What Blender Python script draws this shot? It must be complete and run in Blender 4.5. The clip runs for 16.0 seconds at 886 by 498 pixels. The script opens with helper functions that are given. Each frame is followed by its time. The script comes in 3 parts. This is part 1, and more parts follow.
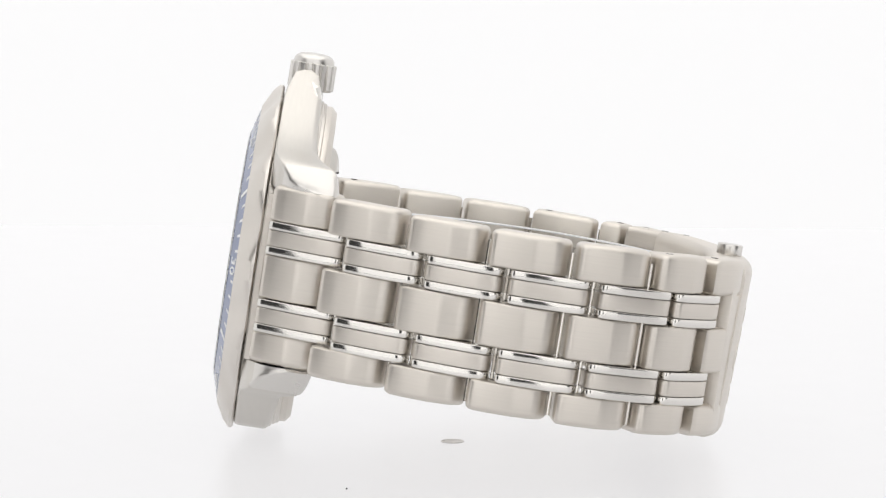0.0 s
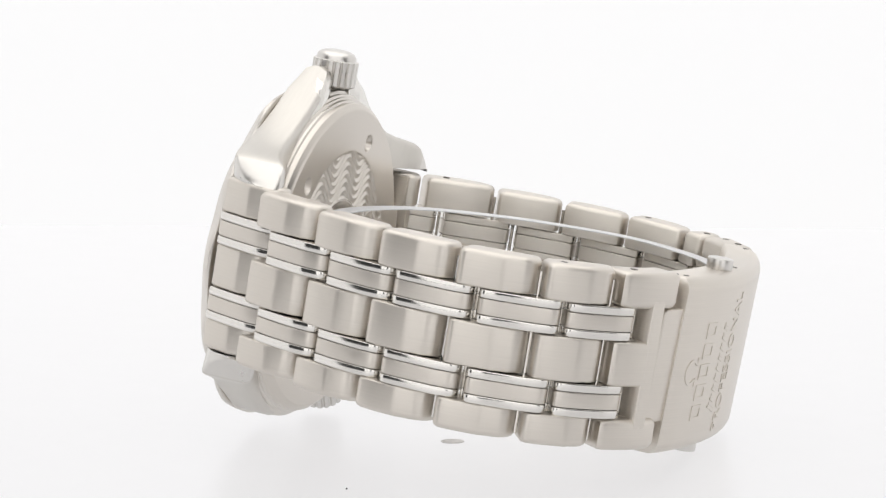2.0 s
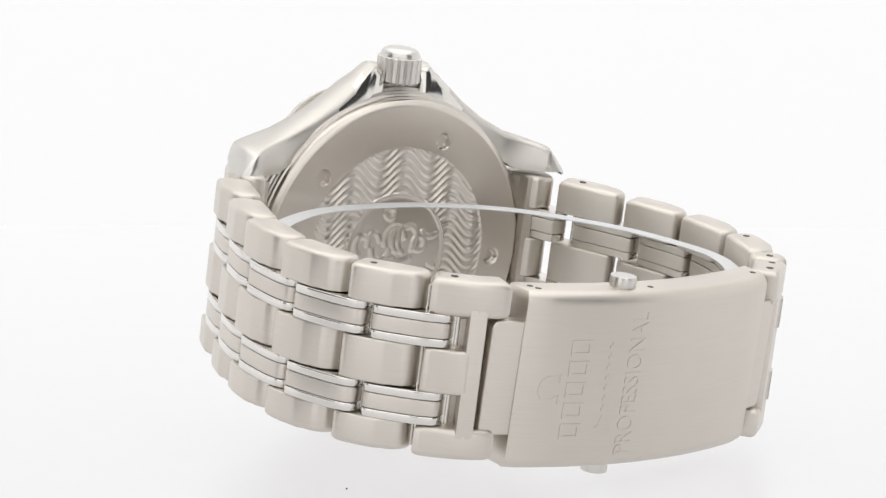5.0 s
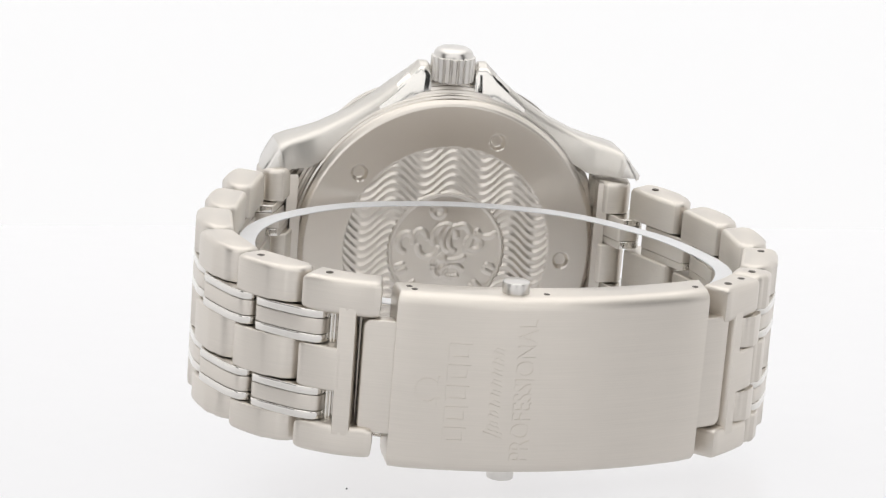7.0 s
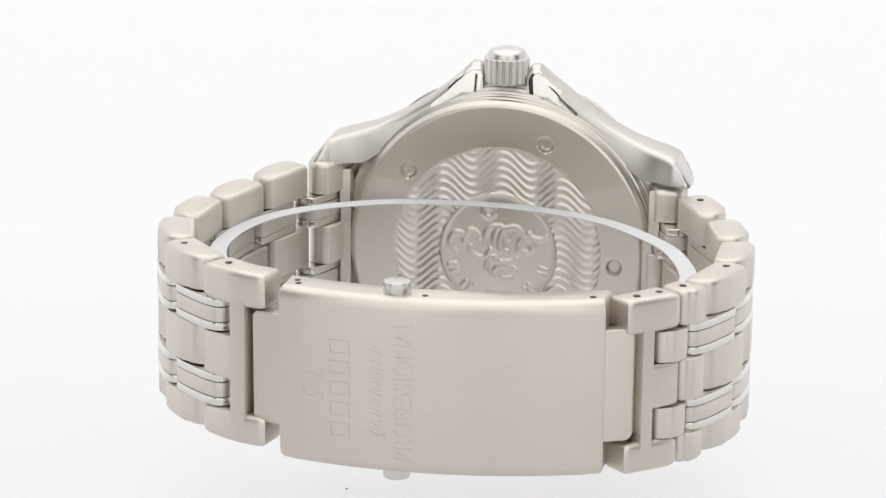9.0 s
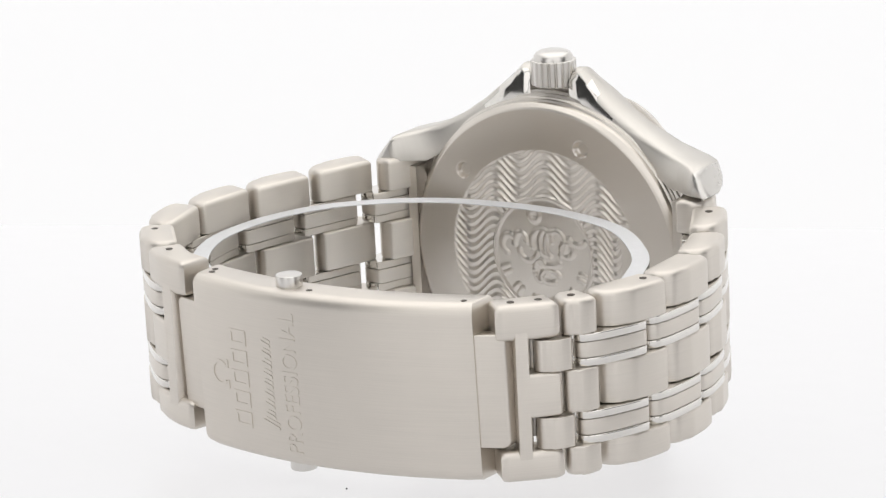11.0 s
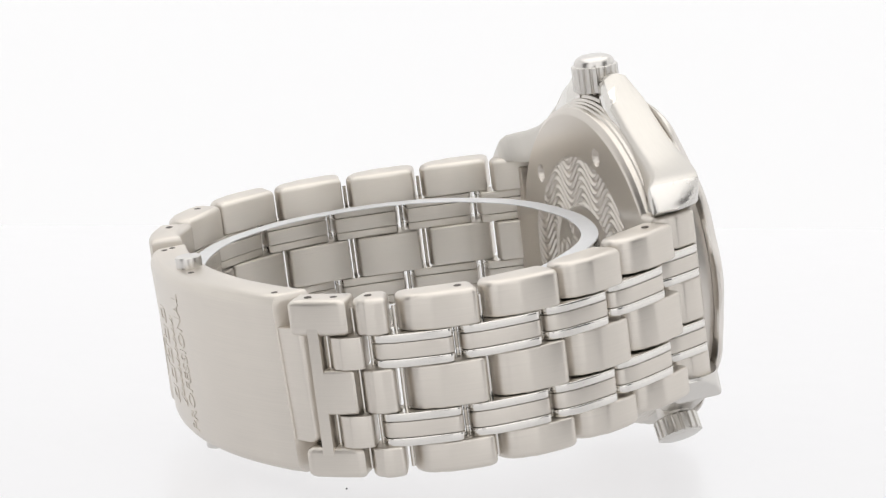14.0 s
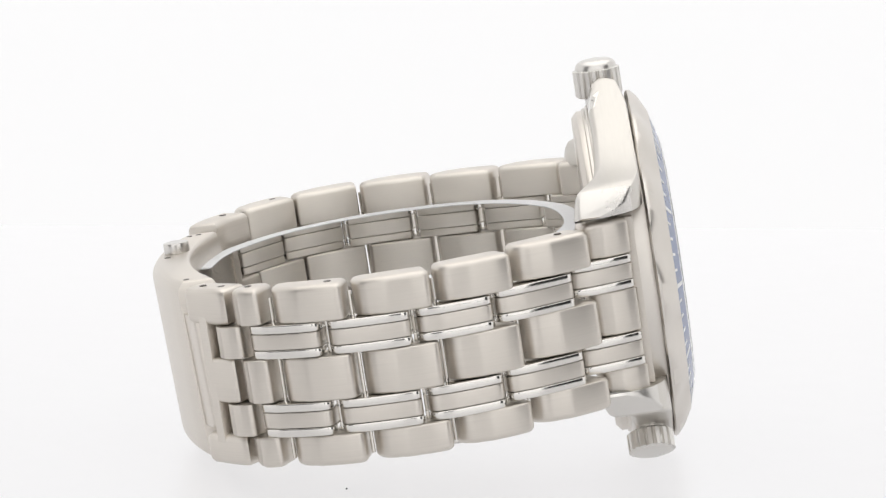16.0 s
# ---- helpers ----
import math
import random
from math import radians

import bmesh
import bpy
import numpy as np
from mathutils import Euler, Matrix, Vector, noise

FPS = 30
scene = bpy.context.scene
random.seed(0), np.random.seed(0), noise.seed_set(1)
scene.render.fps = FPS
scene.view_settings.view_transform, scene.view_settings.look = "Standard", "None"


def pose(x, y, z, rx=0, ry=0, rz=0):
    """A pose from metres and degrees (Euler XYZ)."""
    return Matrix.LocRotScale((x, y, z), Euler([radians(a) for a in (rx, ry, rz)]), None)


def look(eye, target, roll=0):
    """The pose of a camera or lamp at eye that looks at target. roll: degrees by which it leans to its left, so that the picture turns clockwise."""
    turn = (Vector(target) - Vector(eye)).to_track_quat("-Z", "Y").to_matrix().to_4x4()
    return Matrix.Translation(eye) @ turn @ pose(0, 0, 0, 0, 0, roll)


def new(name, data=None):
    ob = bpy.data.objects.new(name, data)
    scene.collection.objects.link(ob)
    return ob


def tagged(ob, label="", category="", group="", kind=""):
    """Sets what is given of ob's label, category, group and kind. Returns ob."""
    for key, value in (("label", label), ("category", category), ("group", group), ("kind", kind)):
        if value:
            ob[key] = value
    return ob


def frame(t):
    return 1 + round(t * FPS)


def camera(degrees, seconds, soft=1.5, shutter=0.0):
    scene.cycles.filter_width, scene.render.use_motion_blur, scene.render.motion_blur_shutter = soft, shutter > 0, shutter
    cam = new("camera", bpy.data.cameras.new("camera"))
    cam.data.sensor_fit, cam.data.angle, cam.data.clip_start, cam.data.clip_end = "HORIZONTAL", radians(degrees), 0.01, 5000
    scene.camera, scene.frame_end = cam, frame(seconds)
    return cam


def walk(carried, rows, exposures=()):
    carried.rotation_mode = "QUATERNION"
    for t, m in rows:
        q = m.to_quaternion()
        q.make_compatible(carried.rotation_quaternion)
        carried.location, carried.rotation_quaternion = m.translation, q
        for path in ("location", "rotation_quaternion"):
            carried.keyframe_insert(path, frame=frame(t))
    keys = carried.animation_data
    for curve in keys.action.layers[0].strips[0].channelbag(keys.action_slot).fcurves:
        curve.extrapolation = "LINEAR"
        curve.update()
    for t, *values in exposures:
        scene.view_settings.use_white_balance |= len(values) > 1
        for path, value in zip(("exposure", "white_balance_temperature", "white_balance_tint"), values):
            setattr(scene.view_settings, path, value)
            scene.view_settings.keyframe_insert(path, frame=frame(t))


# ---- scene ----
FOV, TURN = 14.95, -11.395          # lens across the width; degrees a second of the turning watch
cam = camera(FOV, 16.0, soft=1.35)
EYE = pose(0.0, -0.394, 0.0727, 90 - 7.253, -0.254, 0.209)
walk(cam, [(0.0, EYE), (16.0, EYE)])

# ---- light: assumed, unseen white tent, softbox above, glowing fabric round it; lit panel behind ----
world = bpy.data.worlds.new("tent_light")
scene.world = world
world.use_nodes = True
world.node_tree.nodes["Background"].inputs[0].default_value = (1.0, 1.0, 1.0, 1)
world.node_tree.nodes["Background"].inputs[1].default_value = 0.05
scene.view_settings.exposure = 0.0


def softbox(name, m, sx, sy, watts, colour=(1.0, 0.98, 0.95)):
    data = bpy.data.lights.new(name, "AREA")
    data.shape, data.size, data.size_y, data.energy, data.color = "RECTANGLE", sx, sy, watts, colour
    ob = new(name, data)
    ob.matrix_world = m
    return ob


softbox("softbox_top", look((0.0, 0.0, 0.62), (0, 0, 0)), 0.9, 0.9, 1.9)


# ---- materials ----
def material(name, colour, rough=0.5, metal=0.0, streak=None, streak_amount=0.06, bump=0.0, blotch=0.04, coat=0.0):
    m = bpy.data.materials.new(name)
    m.use_nodes = True
    nt = m.node_tree
    b = nt.nodes["Principled BSDF"]
    b.inputs["Base Color"].default_value = (*colour, 1)
    b.inputs["Roughness"].default_value = rough
    b.inputs["Metallic"].default_value = metal
    b.inputs["Coat Weight"].default_value = coat
    tex = nt.nodes.new("ShaderNodeTexCoord")
    # large soft blotches of wear
    n2 = nt.nodes.new("ShaderNodeTexNoise")
    n2.inputs["Scale"].default_value = 160
    n2.inputs["Detail"].default_value = 3
    nt.links.new(tex.outputs["Object"], n2.inputs["Vector"])
    mp = nt.nodes.new("ShaderNodeMapping")
    mp.inputs["Scale"].default_value = streak or (1500, 1500, 1500)
    nt.links.new(tex.outputs["Object"], mp.inputs["Vector"])
    n1 = nt.nodes.new("ShaderNodeTexNoise")
    n1.inputs["Scale"].default_value = 1.0
    n1.inputs["Detail"].default_value = 4
    nt.links.new(mp.outputs["Vector"], n1.inputs["Vector"])

    def mathnode(op, a, bb):
        q = nt.nodes.new("ShaderNodeMath")
        q.operation = op
        for i, s in enumerate((a, bb)):
            if isinstance(s, (int, float)):
                q.inputs[i].default_value = s
            else:
                nt.links.new(s, q.inputs[i])
        return q.outputs[0]
    s1 = mathnode("MULTIPLY", mathnode("SUBTRACT", n1.outputs["Fac"], 0.5), streak_amount * 2)
    s2 = mathnode("MULTIPLY", mathnode("SUBTRACT", n2.outputs["Fac"], 0.5), blotch * 2)
    k = mathnode("ADD", mathnode("ADD", s1, s2), 1.0)
    sc = nt.nodes.new("ShaderNodeVectorMath")
    sc.operation = "SCALE"
    sc.inputs[0].default_value = colour
    nt.links.new(k, sc.inputs["Scale"])
    nt.links.new(sc.outputs[0], b.inputs["Base Color"])
    r = mathnode("ADD", mathnode("MULTIPLY", mathnode("ADD", s1, s2), 1.2), rough)
    nt.links.new(r, b.inputs["Roughness"])
    if bump:
        bp = nt.nodes.new("ShaderNodeBump")
        bp.inputs["Strength"].default_value = bump
        bp.inputs["Distance"].default_value = 0.00005
        nt.links.new(n1.outputs["Fac"], bp.inputs["Height"])
        nt.links.new(bp.outputs["Normal"], b.inputs["Normal"])
    return m


STEEL = (0.69, 0.648, 0.594)
brushed = material("brushed_steel", STEEL, 0.41, 1.0, (120, 120, 9000), 0.07, 0.10)
# brushed along the band: highlights stay crisp along it and spread across it
brush_dir = brushed.node_tree.nodes.new("ShaderNodeTangent")
brush_dir.direction_type, brush_dir.axis = "RADIAL", "Z"
grain = brushed.node_tree.nodes["Principled BSDF"]
brushed.node_tree.links.new(brush_dir.outputs["Tangent"], grain.inputs["Tangent"])
grain.inputs["Anisotropic"].default_value = 0.5
grain.inputs["Anisotropic Rotation"].default_value = 0.25
# rougher, paler steel: colour lightened to brighten the band's shaded inner faces
inner_lightened = material("lightened_satin_inner_steel", (0.79, 0.75, 0.69), 0.60, 1.0, (200, 200, 6000), 0.04, 0.08)
polished = material("polished_steel", (0.76, 0.74, 0.705), 0.10, 1.0, None, 0.02)
satin = material("satin_case_steel", (0.65, 0.625, 0.585), 0.38, 1.0, (3000, 400, 400), 0.05, 0.05)
back_steel = material("caseback_steel", STEEL, 0.30, 1.0, None, 0.0, 0.0, 0.015)
# turned finish: fine rings round the case's axis stretch the highlights into spokes
ring_dir = back_steel.node_tree.nodes.new("ShaderNodeTangent")
ring_dir.direction_type, ring_dir.axis = "RADIAL", "X"
turned = back_steel.node_tree.nodes["Principled BSDF"]
back_steel.node_tree.links.new(ring_dir.outputs["Tangent"], turned.inputs["Tangent"])
turned.inputs["Anisotropic"].default_value = 0.75
bezel_steel = material("bezel_steel", (0.70, 0.665, 0.62), 0.36, 1.0, None, 0.02)
crown_steel = material("crown_steel", (0.70, 0.68, 0.65), 0.29, 1.0, None, 0.02)
# near-black colour painted for the shade inside small holes
hole_shade = material("dark_hole_shade", (0.10, 0.085, 0.07), 0.5, 1.0)
gold_pin = material("gold_toned_pin", (0.50, 0.38, 0.20), 0.3, 1.0)
blue = material("blue_bezel_enamel", (0.07, 0.11, 0.25), 0.3, 0.0, coat=0.5)
white_print = material("white_print", (0.80, 0.80, 0.80), 0.5)
board = material("glowing_acrylic_board", (0.09, 0.09, 0.09), 0.30, 0.0, None, 0.01, 0.02, 0.01)
fabric = material("glowing_tent_fabric", (0.50, 0.50, 0.50), 0.9, 0.0, None, 0.02, 0.1, 0.01)
grey_mark = material("grey_metal_mark", (0.72, 0.70, 0.69), 0.45, 0.4)
speck_black = material("black_dust", (0.05, 0.05, 0.05), 0.8)

room_grey = material("grey_studio_floor", (0.20, 0.195, 0.19), 0.7)

lit_panel = bpy.data.materials.new("lit_white_panel")
lit_panel.use_nodes = True
lp = lit_panel.node_tree.nodes["Principled BSDF"]
lp.inputs["Base Color"].default_value = (0.2, 0.2, 0.2, 1)
lp.inputs["Roughness"].default_value = 0.9
lp.inputs["Specular IOR Level"].default_value = 0.1
lp.inputs["Emission Color"].default_value = (0.99, 0.985, 0.99, 1)
lp.inputs["Emission Strength"].default_value = 0.855

tent_glow = fabric.node_tree.nodes["Principled BSDF"]      # emission stands in for outside lamps that aren't built
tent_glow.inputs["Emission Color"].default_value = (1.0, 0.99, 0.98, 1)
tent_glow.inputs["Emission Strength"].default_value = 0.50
front_fill = fabric.copy()          # brighter copy of the fabric, glow added as front fill
front_fill.name = "front_fill_glow"
front_fill.node_tree.nodes["Principled BSDF"].inputs["Emission Strength"].default_value = 0.90
# table's white is mostly emission over a dark base, assumed lit from below
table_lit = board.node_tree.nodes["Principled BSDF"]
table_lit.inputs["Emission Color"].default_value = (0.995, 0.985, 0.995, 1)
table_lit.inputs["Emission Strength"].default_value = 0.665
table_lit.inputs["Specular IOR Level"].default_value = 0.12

acrylic = bpy.data.materials.new("clear_acrylic")
acrylic.use_nodes = True
ab = acrylic.node_tree.nodes["Principled BSDF"]
ab.inputs["Base Color"].default_value = (1.0, 1.0, 1.0, 1)
ab.inputs["Transmission Weight"].default_value = 1.0
ab.inputs["Roughness"].default_value = 0.0
ab.inputs["IOR"].default_value = 1.14
acrylic_edge = material("frosted_acrylic_edge", (0.71, 0.715, 0.73), 0.5)
sapphire = bpy.data.materials.new("sapphire_glass")
sapphire.use_nodes = True
sb = sapphire.node_tree.nodes["Principled BSDF"]
sb.inputs["Transmission Weight"].default_value = 1.0
sb.inputs["Roughness"].default_value = 0.0
sb.inputs["IOR"].default_value = 1.5

MM = 0.001


# ---- mesh helpers, sizes in millimetres ----
def mesh_of(name, bm, mat, smooth=35):
    bmesh.ops.recalc_face_normals(bm, faces=bm.faces)
    bmesh.ops.scale(bm, vec=(MM, MM, MM), verts=bm.verts)
    me = bpy.data.meshes.new(name)
    bm.to_mesh(me)
    bm.free()
    me.materials.append(mat)
    if smooth:
        me.shade_smooth()
        me.set_sharp_from_angle(angle=radians(smooth))
    return me


def part(name, bm, mat, parent, label="", smooth=35):
    ob = new(name, mesh_of(name, bm, mat, smooth))
    ob.parent = parent
    if label:
        tagged(ob, label)
    return ob


def part_mesh(name, me, parent, m, label=""):
    ob = new(name, me)
    ob.parent = parent
    ob.matrix_basis = m
    if label:
        tagged(ob, label)
    return ob


def prism(bm, outline, a, b, axis=2):
    """Extrude a closed outline from a to b along an axis; the outline's two numbers are the other axes in order."""
    def vert(p, q):
        c = list(p)
        c.insert(axis, q)
        return bm.verts.new(c)
    lo = [vert(p, a) for p in outline]
    hi = [vert(p, b) for p in outline]
    n = len(outline)
    bm.faces.new(lo)
    bm.faces.new(list(reversed(hi)))
    for i in range(n):
        bm.faces.new((lo[i], hi[i], hi[(i + 1) % n], lo[(i + 1) % n]))
    return lo + hi


def bevel(bm, width, segments=2, angle=30):
    edges = [e for e in bm.edges if len(e.link_faces) == 2 and e.calc_face_angle(0) > radians(angle)]
    bmesh.ops.bevel(bm, geom=edges, offset=width, segments=segments, profile=0.5, affect="EDGES", clamp_overlap=True)


def rounded_prism(bm, outline, z0, z1, r, segs=4, r_top=None):
    """Stack an outline, given as a function of its inset, from z0 to z1 with both rims rounded by r."""
    levels = [(z0 + r * (1 - math.cos(t)), r * (1 - math.sin(t))) for t in (math.pi / 2 * i / segs for i in range(segs + 1))]
    r = r if r_top is None else r_top
    levels += [(z1 - r * (1 - math.sin(t)), r * (1 - math.cos(t))) for t in (math.pi / 2 * i / segs for i in range(segs + 1))]
    rings = [[bm.verts.new((x, y, z)) for x, y in outline(d)] for z, d in levels]
    n = len(rings[0])
    for a, b in zip(rings, rings[1:]):
        for k in range(n):
            bm.faces.new((a[k], a[(k + 1) % n], b[(k + 1) % n], b[k]))
    bm.faces.new(rings[0])
    bm.faces.new(list(reversed(rings[-1])))


def revolve(bm, profile, n=96, wave=None, closed=False):
    """Turn a profile of (x, r) about the x axis; wave(i, angle) may add to r."""
    rings = []
    for i, (x, r) in enumerate(profile):
        ring = []
        for k in range(n):
            a = 2 * math.pi * k / n
            rr = r + (wave(i, a) if wave else 0)
            ring.append(bm.verts.new((x, rr * math.sin(a), rr * math.cos(a))))
        rings.append(ring)
    count = len(rings)
    for i in range(count if closed else count - 1):
        p, q = rings[i], rings[(i + 1) % count]
        for k in range(n):
            bm.faces.new((p[k], p[(k + 1) % n], q[(k + 1) % n], q[k]))
    if not closed:
        bm.faces.new(rings[0])
        bm.faces.new(list(reversed(rings[-1])))


def cylinder(bm, c, axis, r, length, n=20, r2=None):
    a = Vector(axis).normalized()
    m = Matrix.Translation(Vector(c) + a * length / 2) @ a.to_track_quat("Z", "Y").to_matrix().to_4x4()
    bmesh.ops.create_cone(bm, cap_ends=True, segments=n, radius1=r, radius2=r if r2 is None else r2, depth=length, matrix=m)


def smooth_path(points, step=0.1):
    """A smooth curve through the points: list of (s, x, y)."""
    pts = [Vector(p) for p in points]
    pts = [2 * pts[0] - pts[1]] + pts + [2 * pts[-1] - pts[-2]]
    raw = []
    for i in range(1, len(pts) - 2):
        p0, p1, p2, p3 = pts[i - 1:i + 3]
        for k in range(40):
            t = k / 40
            raw.append(0.5 * (2 * p1 + (p2 - p0) * t + (2 * p0 - 5 * p1 + 4 * p2 - p3) * t * t + (3 * p1 - p0 - 3 * p2 + p3) * t ** 3))
    raw.append(pts[-2])
    out, s = [(0.0, raw[0])], 0.0
    for a, b in zip(raw, raw[1:]):
        s += (b - a).length
        out.append((s, b))
    return out


def on_path(path, s):
    for (s0, a), (s1, b) in zip(path, path[1:]):
        if s <= s1:
            return a + (b - a) * ((s - s0) / (s1 - s0))
    return path[-1][1]


# ---- the setting ----
OPENING = 85          # half the width of a front slit added for dark reflections
def slab(name, x0, x1, y0, y1, z0, z1, mat, label, category):
    bm = bmesh.new()
    prism(bm, [(x0, y0), (x1, y0), (x1, y1), (x0, y1)], z0, z1)
    ob = new(name, mesh_of(name, bm, mat, 0))
    return tagged(ob, label, category, kind="structure")


slab("floor", -800, 800, -385, 212, -12, -0.45, board, "smooth white acrylic shooting table top, glowing as if lit below", "table top")
slab("room_floor", -800, 800, -830, 750, -760, -750, room_grey, "plain grey studio floor under the table", "floor")
slab("backdrop", -1400, 1400, 760, 772, -420, 1000, lit_panel, "evenly lit plain white studio backdrop", "backdrop")
# added unseen fabric glows as fill; sides stop short for dark reflections
slab("glow_wall_left", -822, -812, -260, 750, -750, 800, fabric, "unseen glowing white fabric panel added at the side", "tent wall")
slab("glow_wall_right", 812, 822, -260, 750, -750, 800, fabric, "unseen glowing white fabric panel added at the side", "tent wall")
# unseen fill panel; its slit shows dark in the polished steel
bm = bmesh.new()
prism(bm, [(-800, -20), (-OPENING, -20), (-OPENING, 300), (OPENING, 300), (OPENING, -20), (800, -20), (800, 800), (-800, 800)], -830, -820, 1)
tagged(new("glow_wall_front", mesh_of("glow_wall_front", bm, front_fill, 0)), "unseen glowing white front panel with a slit added for dark reflections", "tent wall", kind="structure")
slab("glow_ceiling", -800, 800, -800, 750, 810, 820, fabric, "unseen glowing white fabric panel added overhead", "tent roof")

# ---- the watch: x runs from the dial to the clasp, y from six to twelve o'clock, z from nine to three ----
watch = new("wristwatch")
tagged(watch, "brushed and polished steel diver's wristwatch lying on its side, crown up", "watch")
BASE = Matrix.Translation((-0.0082, 0.0018, 0.01906)) @ pose(0, 0, 0, -2.5, 0, 0) @ pose(0, 0, 0, 0, 8.7, 0)


def tube_case():
    """Middle case with its stepped back edge."""
    bm = bmesh.new()
    revolve(bm, [(-14.9, 14.0), (-14.9, 19.5), (-11.5, 20.0), (-11.1, 19.95), (-10.95, 19.6), (-10.6, 19.6), (-10.45, 19.3), (-10.2, 19.3), (-10.05, 19.1), (-9.75, 19.05), (-9.6, 18.75), (-9.6, 14.0)], 128)
    return bm


def loft(bm, stations):
    rows = [[bm.verts.new(p) for p in st] for st in stations]
    n = len(rows[0])
    for a, b in zip(rows, rows[1:]):
        for k in range(n):
            bm.faces.new((a[k], a[(k + 1) % n], b[(k + 1) % n], b[k]))
    bm.faces.new(rows[0])
    bm.faces.new(list(reversed(rows[-1])))


def lug_mesh(sy, top):
    """One lug; above, it runs on into the guard beside the crown. Stations: y, z of the outer edge, front x, back x, inner y, z."""
    tip = [(16.0, 14.4, -14.8, -9.9, 14.5, 11.5), (18.2, 13.7, -14.7, -9.2, 17.3, 9.9), (20.0, 13.3, -14.3, -8.3, 19.3, 9.9), (21.2, 12.95, -13.9, -7.5, 20.4, 9.9),
           (21.5, 12.75, -13.7, -7.35, 20.7, 9.9), (21.9, 12.3, -13.4, -7.2, 21.2, 9.9), (22.6, 11.4, -12.7, -7.0, 22.1, 9.9), (23.2, 10.65, -11.6, -6.9, 22.8, 9.9), (23.6, 10.1, -10.2, -6.9, 23.3, 9.85)]
    if top:
        st = [(2.75, 22.3, -14.0, -10.9, 2.75, 17.0), (3.2, 22.8, -14.1, -10.8, 3.0, 17.0), (4.2, 22.8, -14.3, -10.7, 3.8, 17.0), (5.4, 21.6, -14.7, -10.4, 4.8, 16.8), (7.0, 20.1, -14.8, -10.3, 6.3, 16.0), (9.3, 18.2, -14.9, -10.3, 8.4, 15.0), (12.5, 16.1, -14.9, -10.2, 11.0, 13.4)] + tip
    else:
        st = [(5.0, 19.5, -14.9, -10.6, 4.5, 15.5), (8.5, 18.6, -14.9, -10.5, 7.0, 15.0), (12.5, 16.3, -14.9, -10.2, 11.0, 13.5)] + tip
    sz = 1 if top else -1
    bm = bmesh.new()
    rows = []
    for y, z, xf, xb, iy, iz in st:
        out = Vector((0, y - iy, z - iz)).normalized()
        o, i = Vector((0, y, z)), Vector((0, iy, iz))
        c = min(1.5 if y < 6 and top else 0.8, (xb - xf) * 0.4)
        f = 1.3 if y < 6 and top else min(0.5, c)

        def at(p, x):
            return (x, sy * p.y, sz * p.z)
        rows.append([at(o - out * f, xf), at(o - out * f * 0.3, xf + f * 0.3), at(o, xf + f), at(o, xb - c), at(o - out * c * 0.35, xb - c * 0.35), at(o - out * c, xb), at(i, xb), at(i, xf)])
    loft(bm, rows)
    for f in bm.faces:
        c = f.calc_center_median()
        if abs(c.y) > 21.4:
            f.material_index = 2
        elif c.x > -11.2 and abs(c.y) < 8 and top:
            f.material_index = 1
    return bm


def knurled(bm, c, axis, r, length, teeth, dome):
    a = Vector(axis).normalized()
    m = Matrix.Translation(Vector(c)) @ a.to_track_quat("Z", "Y").to_matrix().to_4x4()
    prof = [(0, r * 0.86, 0), (0.25, r, 1), (length - 0.05, r, 1), (length, r * 0.97, 1), (length + 0.04, r * 0.88, 0), (length + dome * 0.4, r * 0.86, 0), (length + dome * 0.7, r * 0.76, 0), (length + dome * 0.9, r * 0.58, 0), (length + dome, r * 0.3, 0), (length + dome + 0.03, r * 0.05, 0)]
    rings = []
    n = teeth * 6
    for z, rr, t in prof:
        rings.append([bm.verts.new(m @ Vector(((rr - t * 0.22 * (1 if k % 6 in (0, 1) else 0)) * math.cos(2 * math.pi * k / n), (rr - t * 0.22 * (1 if k % 6 in (0, 1) else 0)) * math.sin(2 * math.pi * k / n), z))) for k in range(n)])
    for p, q in zip(rings, rings[1:]):
        for k in range(n):
            bm.faces.new((p[k], p[(k + 1) % n], q[(k + 1) % n], q[k]))
    bm.faces.new(rings[0])
    bm.faces.new(list(reversed(rings[-1])))


